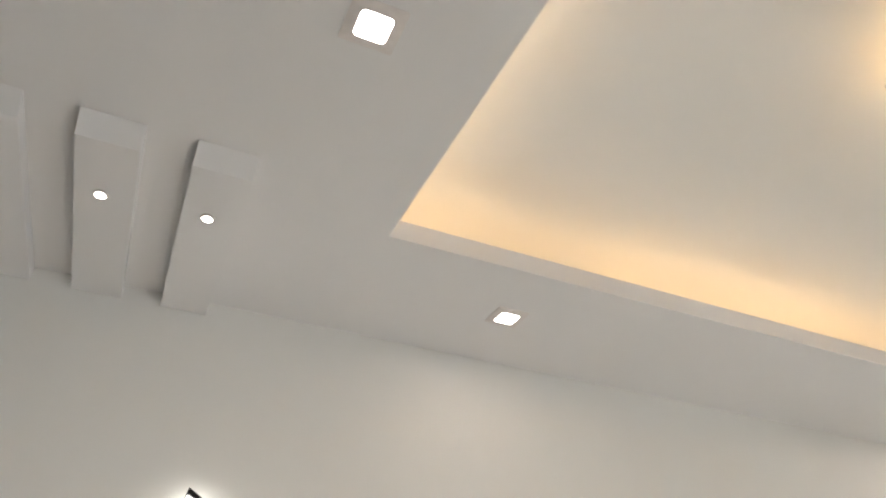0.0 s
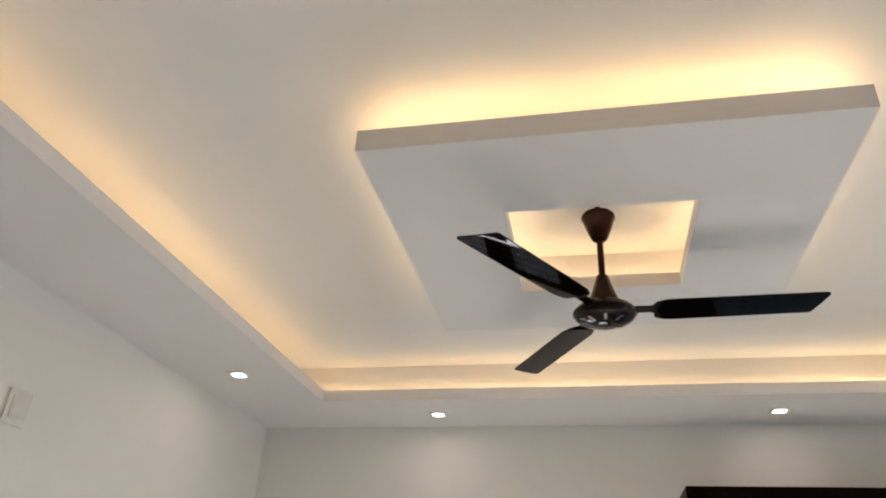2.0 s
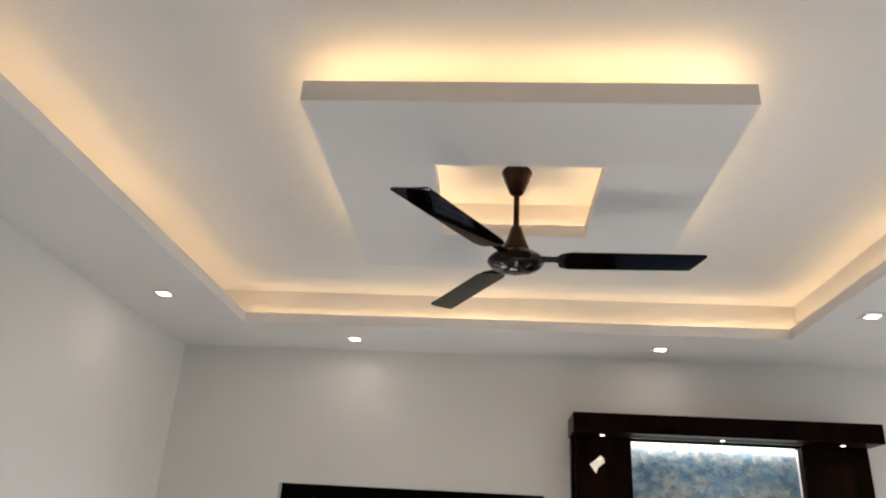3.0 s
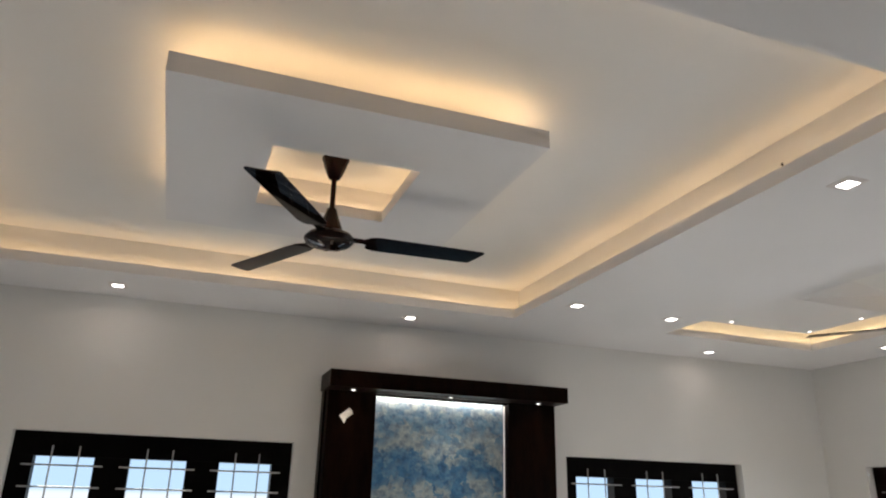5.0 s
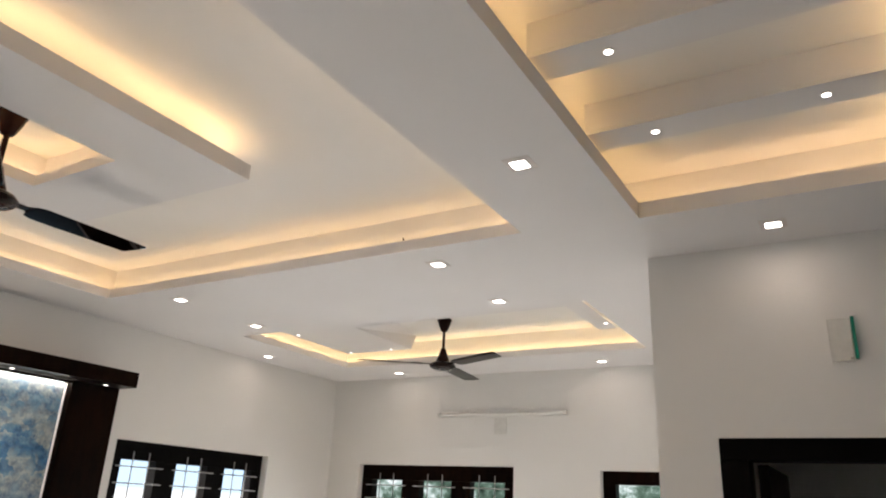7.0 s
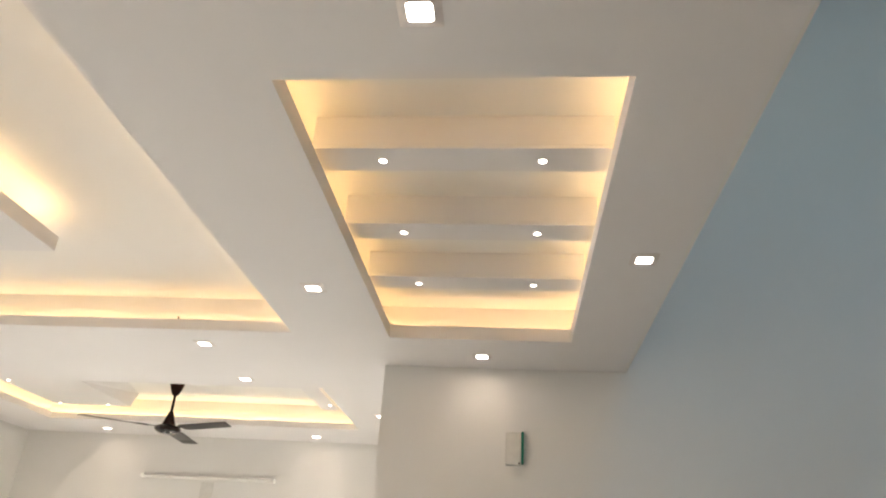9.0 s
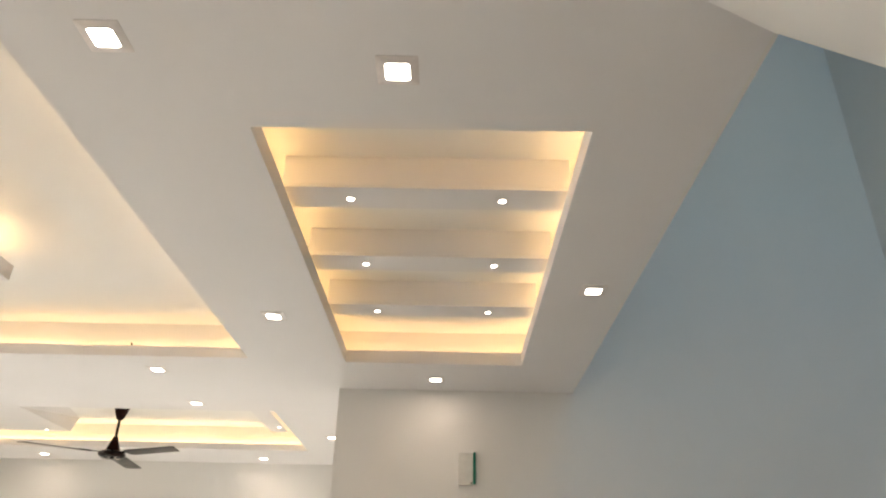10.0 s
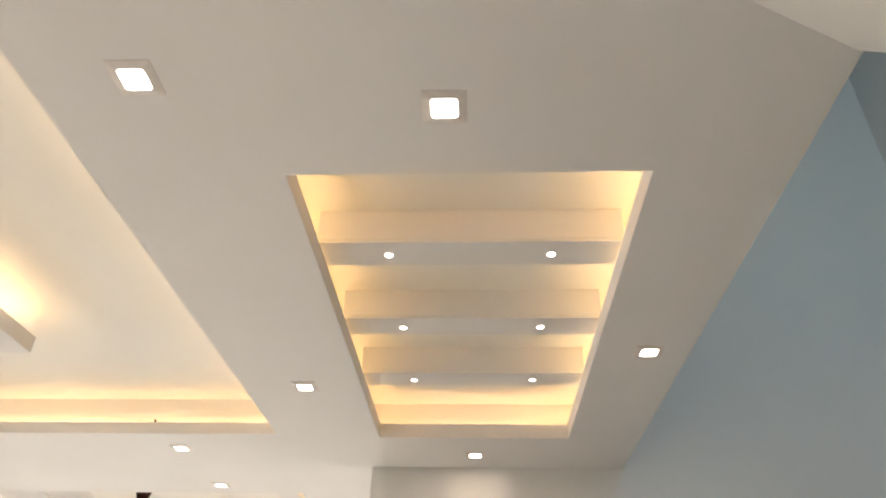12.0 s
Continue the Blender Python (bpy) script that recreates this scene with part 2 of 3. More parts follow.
def part(name, bm, mat, parent=None, label="", smooth=False):
    me = bpy.data.meshes.new(name)
    bm.to_mesh(me)
    bm.free()
    me.materials.append(mat)
    if smooth:
        me.shade_smooth()
        me.set_sharp_from_angle(angle=radians(40))
    ob = new(name, me)
    if parent:
        ob.parent = parent
    if label:
        ob["label"] = label
    return ob


def pierced(name, axis, lo, hi, us, vs, holes, mat):
    """A board or wall between lo and hi on one axis, us and vs its extent on the other two, with rectangular holes (u0, v0, u1, v1)."""
    cu = sorted({*us, *(h[0] for h in holes), *(h[2] for h in holes)})
    cv = sorted({*vs, *(h[1] for h in holes), *(h[3] for h in holes)})
    cu = [u for u in cu if us[0] <= u <= us[1]]
    cv = [v for v in cv if vs[0] <= v <= vs[1]]

    def solid(i, j):
        if not (0 <= i < len(cu) - 1 and 0 <= j < len(cv) - 1):
            return False
        u, v = (cu[i] + cu[i + 1]) / 2, (cv[j] + cv[j + 1]) / 2
        return not any(h[0] < u < h[2] and h[1] < v < h[3] for h in holes)

    bm, seen = bmesh.new(), {}

    def vert(i, j, w):
        if (i, j, w) not in seen:
            co = [cu[i], cv[j]]
            co.insert(axis, (lo, hi)[w])
            seen[i, j, w] = bm.verts.new(co)
        return seen[i, j, w]

    for i in range(len(cu) - 1):
        for j in range(len(cv) - 1):
            if not solid(i, j):
                continue
            for w in (0, 1):
                bm.faces.new([vert(i, j, w), vert(i + 1, j, w), vert(i + 1, j + 1, w), vert(i, j + 1, w)])
            for di, dj, a, b in ((-1, 0, (0, 0), (0, 1)), (1, 0, (1, 0), (1, 1)), (0, -1, (0, 0), (1, 0)), (0, 1, (0, 1), (1, 1))):
                if not solid(i + di, j + dj):
                    bm.faces.new([vert(i + a[0], j + a[1], 0), vert(i + b[0], j + b[1], 0), vert(i + b[0], j + b[1], 1), vert(i + a[0], j + a[1], 1)])
    bmesh.ops.recalc_face_normals(bm, faces=bm.faces)
    return part(name, bm, mat)


def structure(ob, label, category):
    return tagged(ob, label, category, kind="structure")


# ---- floor, walls, ceilings ----
bm = bmesh.new()
box(bm, -3.75, WY0, -0.12, 4.72, 2.2, 0.0)
structure(part("floor", bm, TILE), "cream polished vitrified tile floor of the living hall", "floor")

# unseen floor piece, added dark so less light bounces up the stairwell walls
bm = bmesh.new()
box(bm, -3.75, STAIR_Y - 0.2, -0.12, 2.17, WY0, 0.0)
structure(part("floor_stairwell", bm, plain("bounce_cutting_dark", (0.07, 0.055, 0.05), 0.2, spread=0.4, scale=60.0)), "unseen stairwell floor, made dark to cut the bounce light", "floor")

WIN_Z0, WIN_Z1 = 0.95, 2.093
WIN_L = (-1.285, 0.24)
WIN_R = (2.13, 3.655)
WIN_B = (0.012, 1.62)
WIN_C = (-1.62, -0.735)
structure(pierced("wall_north", 1, WY1, 2.2, (-2.2, 4.72), (0.0, 3.2), [(WIN_L[0], WIN_Z0, WIN_L[1], WIN_Z1), (WIN_R[0], WIN_Z0, WIN_R[1], WIN_Z1)], PAINT_WALL),
          "white painted plaster wall with two barred windows", "wall")
structure(pierced("wall_east", 0, WX1, 4.72, (-3.18, WY1), (0.0, 3.2), [(WIN_B[0], WIN_Z0, WIN_B[1], WIN_Z1), (WIN_C[0], 0.0, WIN_C[1], 2.075)], PAINT_WALL),
          "white painted plaster wall with a dark barred window", "wall")
structure(pierced("wall_west", 0, -2.2, WX0, (-3.18, WY1), (0.0, 3.2), [(-3.18, 0.0, -2.17, 2.10)], PAINT_WALL),
          "white painted plaster wall lit by downlights", "wall")
structure(pierced("wall_south", 1, -3.4, WY0, (2.17, 4.72), (0.0, 3.04), [], PAINT_WALL), "white painted wall of the room behind the doorway", "wall")
structure(pierced("wall_inner", 0, NIB_X, 2.17, (STAIR_Y, NIB_Y), (0.0, STAIR_Z), [(-3.045, 0.0, -2.071, 2.066), (WY0, 3.04, NIB_Y, STAIR_Z)], PAINT_WALL),
          "white painted wall with a dark framed doorway, running on into the tall stairwell", "wall")
structure(pierced("wall_stair_south", 1, STAIR_Y - 0.2, STAIR_Y, (-3.75, 2.17), (0.0, STAIR_Z), [], PAINT_WALL), "tall white painted stairwell wall in cool daylight", "wall")
structure(pierced("wall_stair_north", 1, WY0, -3.03, (-3.75, NIB_X), (ZC + 0.15, STAIR_Z), [], PAINT_WALL), "white painted upper wall of the stairwell", "wall")
structure(pierced("ceiling_edge", 1, WY0 - 0.012, WY0, (-3.6, NIB_X), (ZS, ZC + 0.15), [], PAINT_WALL), "white painted edge of the ceiling slab along the stairwell", "slab edge")
structure(pierced("wall_partition", 1, -1.972, NIB_Y, (2.17, WX1), (0.0, 3.04), [], PAINT_WALL), "white painted partition wall", "wall")
structure(pierced("wall_lobby_north", 1, -2.30, -2.15, (-3.6, -2.2), (0.0, 3.2), [], PAINT_WALL), "white painted lobby wall", "wall")
structure(pierced("wall_lobby_west", 0, -3.75, -3.6, (STAIR_Y, -2.15), (0.0, STAIR_Z), [(-4.6, 4.3, -3.3, 5.6)], PAINT_WALL), "white painted end wall with a high opening to the sky", "wall")
bm = bmesh.new()
box(bm, -3.75, STAIR_Y - 0.2, STAIR_Z, 2.17, -3.03, STAIR_Z + 0.15)
structure(part("ceiling_stairwell", bm, PAINT_WALL), "white painted ceiling high over the stairwell", "ceiling")

bm = bmesh.new()
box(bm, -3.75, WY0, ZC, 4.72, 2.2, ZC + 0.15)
structure(part("ceiling", bm, PAINT_TRAY_LIFTED), "off-white painted upper ceiling washed by warm cove light", "ceiling")
structure(pierced("ceiling_lower", 2, ZS, ZS + 0.014, (WX0, WX1), (WY0, WY1), [TRAY, BAY, TRAY2], PAINT_CEIL),
          "matt white gypsum false ceiling with recessed trays", "ceiling")


def cove(name, rect, label, top=ZL, back=0.085, west=0.0):
    """Lip board round an opening and the wall of the recess behind it, deeper on the west side where west is given."""
    x0, y0, x1, y1 = rect
    t, b = 0.012, back
    ob = pierced(name, 2, ZS + 0.014, top, (x0 - t, x1 + t), (y0 - t, y1 + t), [rect], PAINT_CEIL)
    structure(ob, label, "cove lip")
    ob = pierced(name, 2, ZS + 0.014, ZC, (x0 - (west or b) - 0.05, x1 + b + 0.05), (y0 - b - 0.05, y1 + b + 0.05), [(x0 - (west or b), y0 - b, x1 + b, y1 + b)], PAINT_TRAY_LIFTED)
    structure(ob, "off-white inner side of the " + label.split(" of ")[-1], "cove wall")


def led_run(a, b, z, mat=None, width=0.012):
    """One straight LED tape lying face up."""
    bm = bmesh.new()
    x0, x1 = sorted((a[0], b[0]))
    y0, y1 = sorted((a[1], b[1]))
    w = width / 2
    if x1 - x0 > y1 - y0:
        y0, y1 = y0 - w, y1 + w
    else:
        x0, x1 = x0 - w, x1 + w
    box(bm, x0, y0, z, x1, y1, z + 0.004)
    return tagged(part("led_strip", bm, mat or LED_WARM), "warm white glowing LED strip hidden in the ceiling cove", "led strip", "cove led strips")


def led_ring(rect, off, z, mat=None, sides="wesn"):
    x0, y0, x1, y1 = rect[0] - off, rect[1] - off, rect[2] + off, rect[3] + off
    if "w" in sides:
        led_run((x0, y0 + 0.03), (x0, y1 - 0.03), z, mat)
    if "e" in sides:
        led_run((x1, y0 + 0.03), (x1, y1 - 0.03), z, mat)
    if "s" in sides:
        led_run((x0 + 0.03, y0), (x1 - 0.03, y0), z, mat)
    if "n" in sides:
        led_run((x0 + 0.03, y1), (x1 - 0.03, y1), z, mat)


cove("tray_lip", TRAY, "white gypsum lip of the large square tray", back=0.065, west=0.20)
cove("bay_lip", BAY, "white gypsum lip of the narrow bay", ZL_BAY)
cove("far_tray_lip", TRAY2, "white gypsum lip of the far tray", ZL_FAR, 0.07)
led_ring(TRAY, 0.036, ZL - 0.014, LED_TRAY, "esn")
led_run((TRAY[0] - 0.11, TRAY[1] - 0.02), (TRAY[0] - 0.11, TRAY[3] + 0.02), ZS + 0.020, LED_TRAY)
led_ring(BAY, 0.045, ZS + 0.030, LED_WARM, "we")
for y in (BAY[1] - 0.080, BAY[3] + 0.080):
    # tapes standing on edge at the back of the recess
    bm = bmesh.new()
    box(bm, BAY[0] - 0.03, y - 0.0015, ZL_BAY - 0.012, BAY[2] + 0.03, y + 0.0015, ZL_BAY)
    tagged(part("led_strip", bm, LED_BAY), "warm white glowing LED strip hidden in the ceiling cove", "led strip", "cove led strips")
led_ring(TRAY2, 0.040, ZS + 0.024, LED_FAR, "esn")

# floating square panel round the fan: plate, rims, and the block that carries it
PAD, HOLE, PZ = 0.623, 0.272, 2.924
pad = new("ceiling_panel")
pad.location = (0, 0, PZ)
tagged(pad, "floating square white gypsum ceiling panel with a square cut-out", "ceiling panel")


def pad_piece(name, z0, z1, outer, inner, label=""):
    ob = pierced(name, 2, z0 - PZ, z1 - PZ, (-outer, outer), (-outer, outer), [(-inner, -inner, inner, inner)], PAINT_CEIL)
    ob.parent = pad
    if label:
        ob["label"] = label


pad_piece("plate", PZ, PZ + 0.012, PAD, HOLE)
pad_piece("outer_rim", PZ + 0.012, 2.990, PAD, PAD - 0.012)
pad_piece("inner_rim", PZ + 0.012, 2.973, HOLE + 0.012, HOLE)
pad_piece("hanger_block", PZ + 0.012, ZC, 0.460, 0.335)
led_ring((-PAD, -PAD, PAD, PAD), -0.040, 2.984, LED_PAD)
led_ring((-HOLE, -HOLE, HOLE, HOLE), 0.04, 2.963, LED_HOT)

# cross bars in the narrow bay
bar = new("ceiling_bar")
tagged(bar, "white gypsum cross bar with two spotlights in the bay", "ceiling bar", "bars of the narrow bay")
bay_mid, bay_half = (BAY[1] + BAY[3]) / 2, (BAY[3] - BAY[1]) / 2 + 0.015
for name, x0, z0, x1, z1 in (("bottom_board", -0.066, 2.970, 0.066, 2.982), ("side_board", -0.066, 2.982, -0.054, ZC), ("side_board", 0.054, 2.982, 0.066, ZC)):
    bm = bmesh.new()
    box(bm, x0, -bay_half, z0, x1, bay_half, z1, 0.0015)
    part(name, bm, PAINT_CEIL, bar)
bar.matrix_world = pose(-0.010, bay_mid, 0)
for cx in (0.493, 0.991):
    copy_thing(bar, pose(cx, bay_mid, 0))

# drop bars beside the west wall, near ends cut on a slant
for cy in (-1.843, -2.075, -2.307):
    w, zb, t = 0.064, 2.848, 0.010
    drop = new("ceiling_bar")
    drop.location = (-1.999, cy, ZS - 0.001)
    tagged(drop, "white gypsum drop bar with a small spotlight beside the wall", "ceiling bar", "drop bars by the wall")
    dz, x_low, x_top = zb - (ZS - 0.001), 0.677, 0.719
    bm = bmesh.new()
    box(bm, 0, -w, dz, x_low, w, dz + t)
    part("bottom_board", bm, PAINT_CEIL, drop)
    for y0 in (-w, w - t):
        bm = bmesh.new()
        box(bm, 0, y0, dz + t, x_low, y0 + t, 0)
        part("side_board", bm, PAINT_CEIL, drop)
    bm = bmesh.new()
    a = [bm.verts.new((x, -w, z)) for x, z in ((x_low, dz), (x_top, 0), (x_low, 0))]
    b = [bm.verts.new((x, w, z)) for x, z in ((x_low, dz), (x_top, 0), (x_low, 0))]
    bm.faces.new(a)
    bm.faces.new(b)
    for k in range(3):
        bm.faces.new((a[k], a[(k + 1) % 3], b[(k + 1) % 3], b[k]))
    bmesh.ops.recalc_face_normals(bm, faces=bm.faces)
    part("end_board", bm, PAINT_CEIL, drop)

# C-shaped slab in the far tray, open towards the east wall
slab = new("ceiling_panel")
tagged(slab, "white C-shaped gypsum slab with spotlights in the far tray", "ceiling panel")
bm = bmesh.new()
low = [(2.50, -1.185), (3.62, -1.185), (3.62, -1.05), (2.97, -1.05), (2.97, 0.626), (3.755, 0.626), (3.755, 1.285), (2.50, 1.285)]
high = low[:4] + [(3.00, 0.40), (3.760, 0.58)] + low[6:]
bottom = [bm.verts.new((x, y, 2.980)) for x, y in low]
top = [bm.verts.new((x, y, ZC)) for x, y in high]
bm.faces.new(bottom)
bm.faces.new(top)
for k in range(8):
    n = (k + 1) % 8
    bm.faces.new((bottom[k], bottom[n], top[n], top[k]))
bmesh.ops.recalc_face_normals(bm, faces=bm.faces)
part("plate", bm, PAINT_CEIL, slab)

# sloping underside of the staircase
def slope_z(x, y):
    return 2.888 + 1.244 * (x + 0.883) + 0.628 * (y + 3.178)


bm = bmesh.new()
low, high = [], []
for x, y in ((-0.883, -3.178), (-1.200, -2.55), (-1.96, -2.55), (-1.82, -3.178)):
    z = slope_z(x, y)
    low.append(bm.verts.new((x, y, min(z, ZS - 0.001))))
    high.append(bm.verts.new((x - 0.09, y, min(z + 0.12, ZS - 0.0005))))
bm.faces.new(low)
bm.faces.new(high)
for k in range(4):
    bm.faces.new((low[k], low[(k + 1) % 4], high[(k + 1) % 4], high[k]))
bmesh.ops.recalc_face_normals(bm, faces=bm.faces)
structure(part("stair_soffit", bm, PAINT_WALL), "sloping white plaster underside of the staircase", "stair soffit")


# ---- windows ----
def window(name, along, wall, a0, a1, z0, z1, panes, label, wood=None):
    """A dark timber frame with panes and a steel grille; along 0: on a wall facing y, 1: on a wall facing x."""
    win = new(name)
    win.location = (a0, wall, z0) if along == 0 else (wall, a1, z0)
    win.rotation_euler = (0, 0, 0 if along == 0 else -math.pi / 2)
    structure(win, label, "window")
    w, h = a1 - a0, z1 - z0
    d0, d1 = 0.07, 0.16
    pitch = (w - 0.04) / panes
    bm = bmesh.new()
    box(bm, 0, d0, h - 0.13, w, d1, h)
    box(bm, 0, d0, 0, w, d1, 0.09)
    part("window_frame", bm, wood or WOOD_BLACK, win)
    for k in range(panes + 1):
        c = 0.02 + pitch * k
        s0, s1 = max(0, c - 0.093), min(w, c + 0.093)
        bm = bmesh.new()
        box(bm, s0, d0 - 0.002, 0.09, s1, d1 + 0.002, h - 0.13, 0.003)
        part("mullion", bm, wood or WOOD_BLACK, win)
    for k in range(panes):
        p0, p1 = 0.02 + pitch * k + 0.093, 0.02 + pitch * (k + 1) - 0.093
        bm = bmesh.new()
        box(bm, p0, d1 - 0.03, 0.09, p1, d1 - 0.026, h - 0.13)
        pane = part("pane", bm, GLASS, win, "clear glass pane")
        pane.visible_shadow = False
        for f in (0.29, 0.74):
            bm = bmesh.new()
            x = p0 + (p1 - p0) * f
            rod(bm, (x, d0 - 0.012, 0.03), (x, d0 - 0.012, h - 0.075), 0.0045)
            part("grille_bar", bm, STEEL, win, "steel grille bar")
        z = h - 0.18
        while z > 0.05:
            bm = bmesh.new()
            rod(bm, (p0 - 0.05, d0 - 0.022, z), (p1 + 0.05, d0 - 0.022, z), 0.0048)
            part("grille_bar", bm, STEEL, win, "steel grille bar")
            z -= 0.115
    return win


window("window_1", 0, WY1, WIN_L[0], WIN_L[1], WIN_Z0, WIN_Z1, 3, "black timber three-pane window with a steel grille")
window("window_2", 0, WY1, WIN_R[0], WIN_R[1], WIN_Z0, WIN_Z1, 3, "black timber three-pane window with a steel grille beside the panel unit")
window("window_3", 1, WX1, WIN_B[0], WIN_B[1], WIN_Z0, WIN_Z1, 3, "dark brown timber window with a grille and garden behind", WOOD_DARK)
glazed = new("door_2")
glazed.location = (WX1, WIN_C[1], 0)
structure(glazed, "dark brown timber glazed door with garden behind", "door")
bm = bmesh.new()
box(bm, 0.07, -0.885, 1.975, 0.16, 0, 2.075)
box(bm, 0.07, -0.1, 0, 0.16, 0, 1.975)
box(bm, 0.07, -0.885, 0, 0.16, -0.785, 1.975)
part("door_frame", bm, WOOD_DARK, glazed)
bm = bmesh.new()
box(bm, 0.12, -0.785, 0, 0.126, -0.1, 1.975)
part("pane", bm, GLASS, glazed, "clear glass pane").visible_shadow = False

# daylight through the openings
for x, y, z, tx, ty, w, h in ((-0.52, 2.24, 1.31, 0, -1, 1.45, 0.70), (2.89, 2.24, 1.31, 0, -1, 1.45, 0.70), (4.76, 0.82, 1.31, -1, 0, 1.5, 0.70), (4.76, -1.18, 0.9, -1, 0, 0.8, 1.5)):
    data = bpy.data.lights.new("window_daylight", "AREA")
    data.shape, data.size, data.size_y = "RECTANGLE", w, h
    data.energy, data.color = DAY_WATTS * (0.7 if tx else 1.35 if x > 1 else 1.0), DAY_TINT
    new("window_daylight", data).matrix_world = look((x, y, z), (x + tx, y + ty, z - 0.9))

data = bpy.data.lights.new("window_daylight", "AREA")
data.shape, data.size, data.size_y = "RECTANGLE", 1.25, 1.25
data.spread = radians(110)
data.energy, data.color = STAIR_WATTS, (0.32, 0.68, 1.0)
new("window_daylight", data).matrix_world = look((-3.62, -3.95, 4.95), (0.4, -5.3, 5.0))

bm = bmesh.new()
box(bm, -14, 11.9, -1, 18, 12.0, 9)
structure(part("backdrop", bm, SKY_VIEW), "bright hazy sky over pale distance outside", "backdrop")
bm = bmesh.new()
box(bm, 9.0, -14, -1, 9.1, 5.5, 9)
structure(part("backdrop", bm, LEAF_VIEW), "garden greenery and bright sky outside", "backdrop")
bm = bmesh.new()
box(bm, -40, -40, -0.3, 40, 40, -0.2)
structure(part("ground", bm, plain("outside_ground", (0.22, 0.2, 0.17), 0.9, spread=0.3, scale=2.0)), "bare earth ground outside the house", "ground")

# ---- doorway in the inner wall ----
door = new("door_1")
door.location = (NIB_X, -2.071, 0)
structure(door, "black timber door frame with the dark door standing open", "door")
bm = bmesh.new()
box(bm, 0.006, -0.974, 1.978, 0.12, 0, 2.066, 0.004)
part("lintel", bm, WOOD_BLACK, door)
bm = bmesh.new()
box(bm, 0.006, -0.11, 0, 0.12, 0, 1.978, 0.004)
part("jamb", bm, WOOD_BLACK, door)
bm = bmesh.new()
box(bm, 0.006, -0.974, 0, 0.12, -0.864, 1.978, 0.004)
part("jamb", bm, WOOD_BLACK, door)
bm = bmesh.new()
box(bm, 0.12, -0.165, 0.01, 0.86, -0.125, 1.97, 0.003)
leaf = part("door_leaf", bm, DOOR_WOOD, door, "dark wooden door leaf swung into the room")
bm = bmesh.new()
rod(bm, (0.80, -0.165, 1.0), (0.80, -0.22, 1.0), 0.01)
rod(bm, (0.80, -0.22, 1.0), (0.69, -0.22, 1.0), 0.009)
part("handle", bm, CHROME, leaf, "steel lever handle")

# ---- downlights ----
DOWN = [(-1.694, -0.945), (-1.706, 0.988), (-0.873, 1.716), (0.870, 1.716), (1.679, 1.004), (1.705, -0.859), (2.374, 1.036), (2.413, -0.850),
        (3.255, 1.751), (4.239, 1.060), (4.245, -0.861), (3.345, -1.587), (1.792, -2.391), (0.536, -3.040), (-0.845, -1.669), (-0.743, -2.336), (0.876, -1.684)]


def rounded_square(half, r, n=6):
    pts = []
    for cx, cy, a0 in ((half - r, half - r, 0), (r - half, half - r, 90), (r - half, r - half, 180), (half - r, r - half, 270)):
        for k in range(n + 1):
            a = radians(a0 + 90 * k / n)
            pts.append((cx + r * math.cos(a), cy + r * math.sin(a)))
    return pts


def downlight():
    lamp = new("downlight")
    tagged(lamp, "lit square recessed downlight with a white trim", "downlight", "square ceiling downlights")
    bm = bmesh.new()
    out, inn = rounded_square(0.051, 0.004), rounded_square(0.0305, 0.010)
    z_out, z_in = -0.0015, -0.006
    rings = [[bm.verts.new((x, y, z)) for x, y in pts] for pts, z in ((out, 0.0), (out, z_out), (inn, z_in), (inn, -0.001))]
    for a, b in zip(rings, rings[1:]):
        for k in range(len(a)):
            n = (k + 1) % len(a)
            bm.faces.new((a[k], a[n], b[n], b[k]))
    bmesh.ops.recalc_face_normals(bm, faces=bm.faces)
    part("trim_frame", bm, TRIM, lamp)
    bm = bmesh.new()
    prism(bm, rounded_square(0.030, 0.010), -0.0045, -0.001)
    part("light_panel", bm, PANEL_LIT, lamp, "glowing white panel")
    return lamp


first = downlight()
beam = bpy.data.lights.new("downlight_beam", "AREA")
beam.shape, beam.size, beam.energy, beam.color, beam.spread = "SQUARE", 0.06, DOWN_WATTS, (1.0, 0.80, 0.67), radians(178)
for k, (x, y) in enumerate(DOWN):
    m = pose(x, y, ZS - 0.0005)
    if k == 0:
        first.matrix_world = m
    else:
        copy_thing(first, m)
    if y < -3.0:
        continue
    new("downlight_beam", beam).matrix_world = look((x, y, ZS - 0.012), (x, y + 1e-4, 0))

# ---- small round spotlights ----
SPOTS = [(-0.010, -2.127, 2.970), (-0.010, -2.640, 2.970), (0.494, -2.128, 2.970), (0.491, -2.641, 2.970), (0.993, -2.130, 2.970), (0.989, -2.642, 2.970),
         (3.015, 1.217, 2.980), (3.704, 1.217, 2.980), (3.704, 0.792, 2.980), (3.447, -1.154, 2.980),
         (-1.503, -1.848, 2.848), (-1.512, -2.082, 2.848), (0.540, 1.775, 2.410), (1.188, 1.792, 2.410), (1.815, 1.780, 2.410)]


def spotlight():
    lamp = new("spotlight")
    tagged(lamp, "lit round recessed mini spotlight with a thin rim", "spotlight", "small round spotlights")
    bm = bmesh.new()
    turned(bm, [(0.0170, 0.0), (0.0170, -0.002), (0.0128, -0.0045), (0.0123, -0.001)], 24)
    part("rim", bm, TRIM, lamp, smooth=True)
    bm = bmesh.new()
    turned(bm, [(0.0122, -0.001), (0.0122, -0.004), (0.005, -0.0052)], 24)
    part("lens", bm, PANEL_LIT, lamp, "glowing white lens")
    return lamp


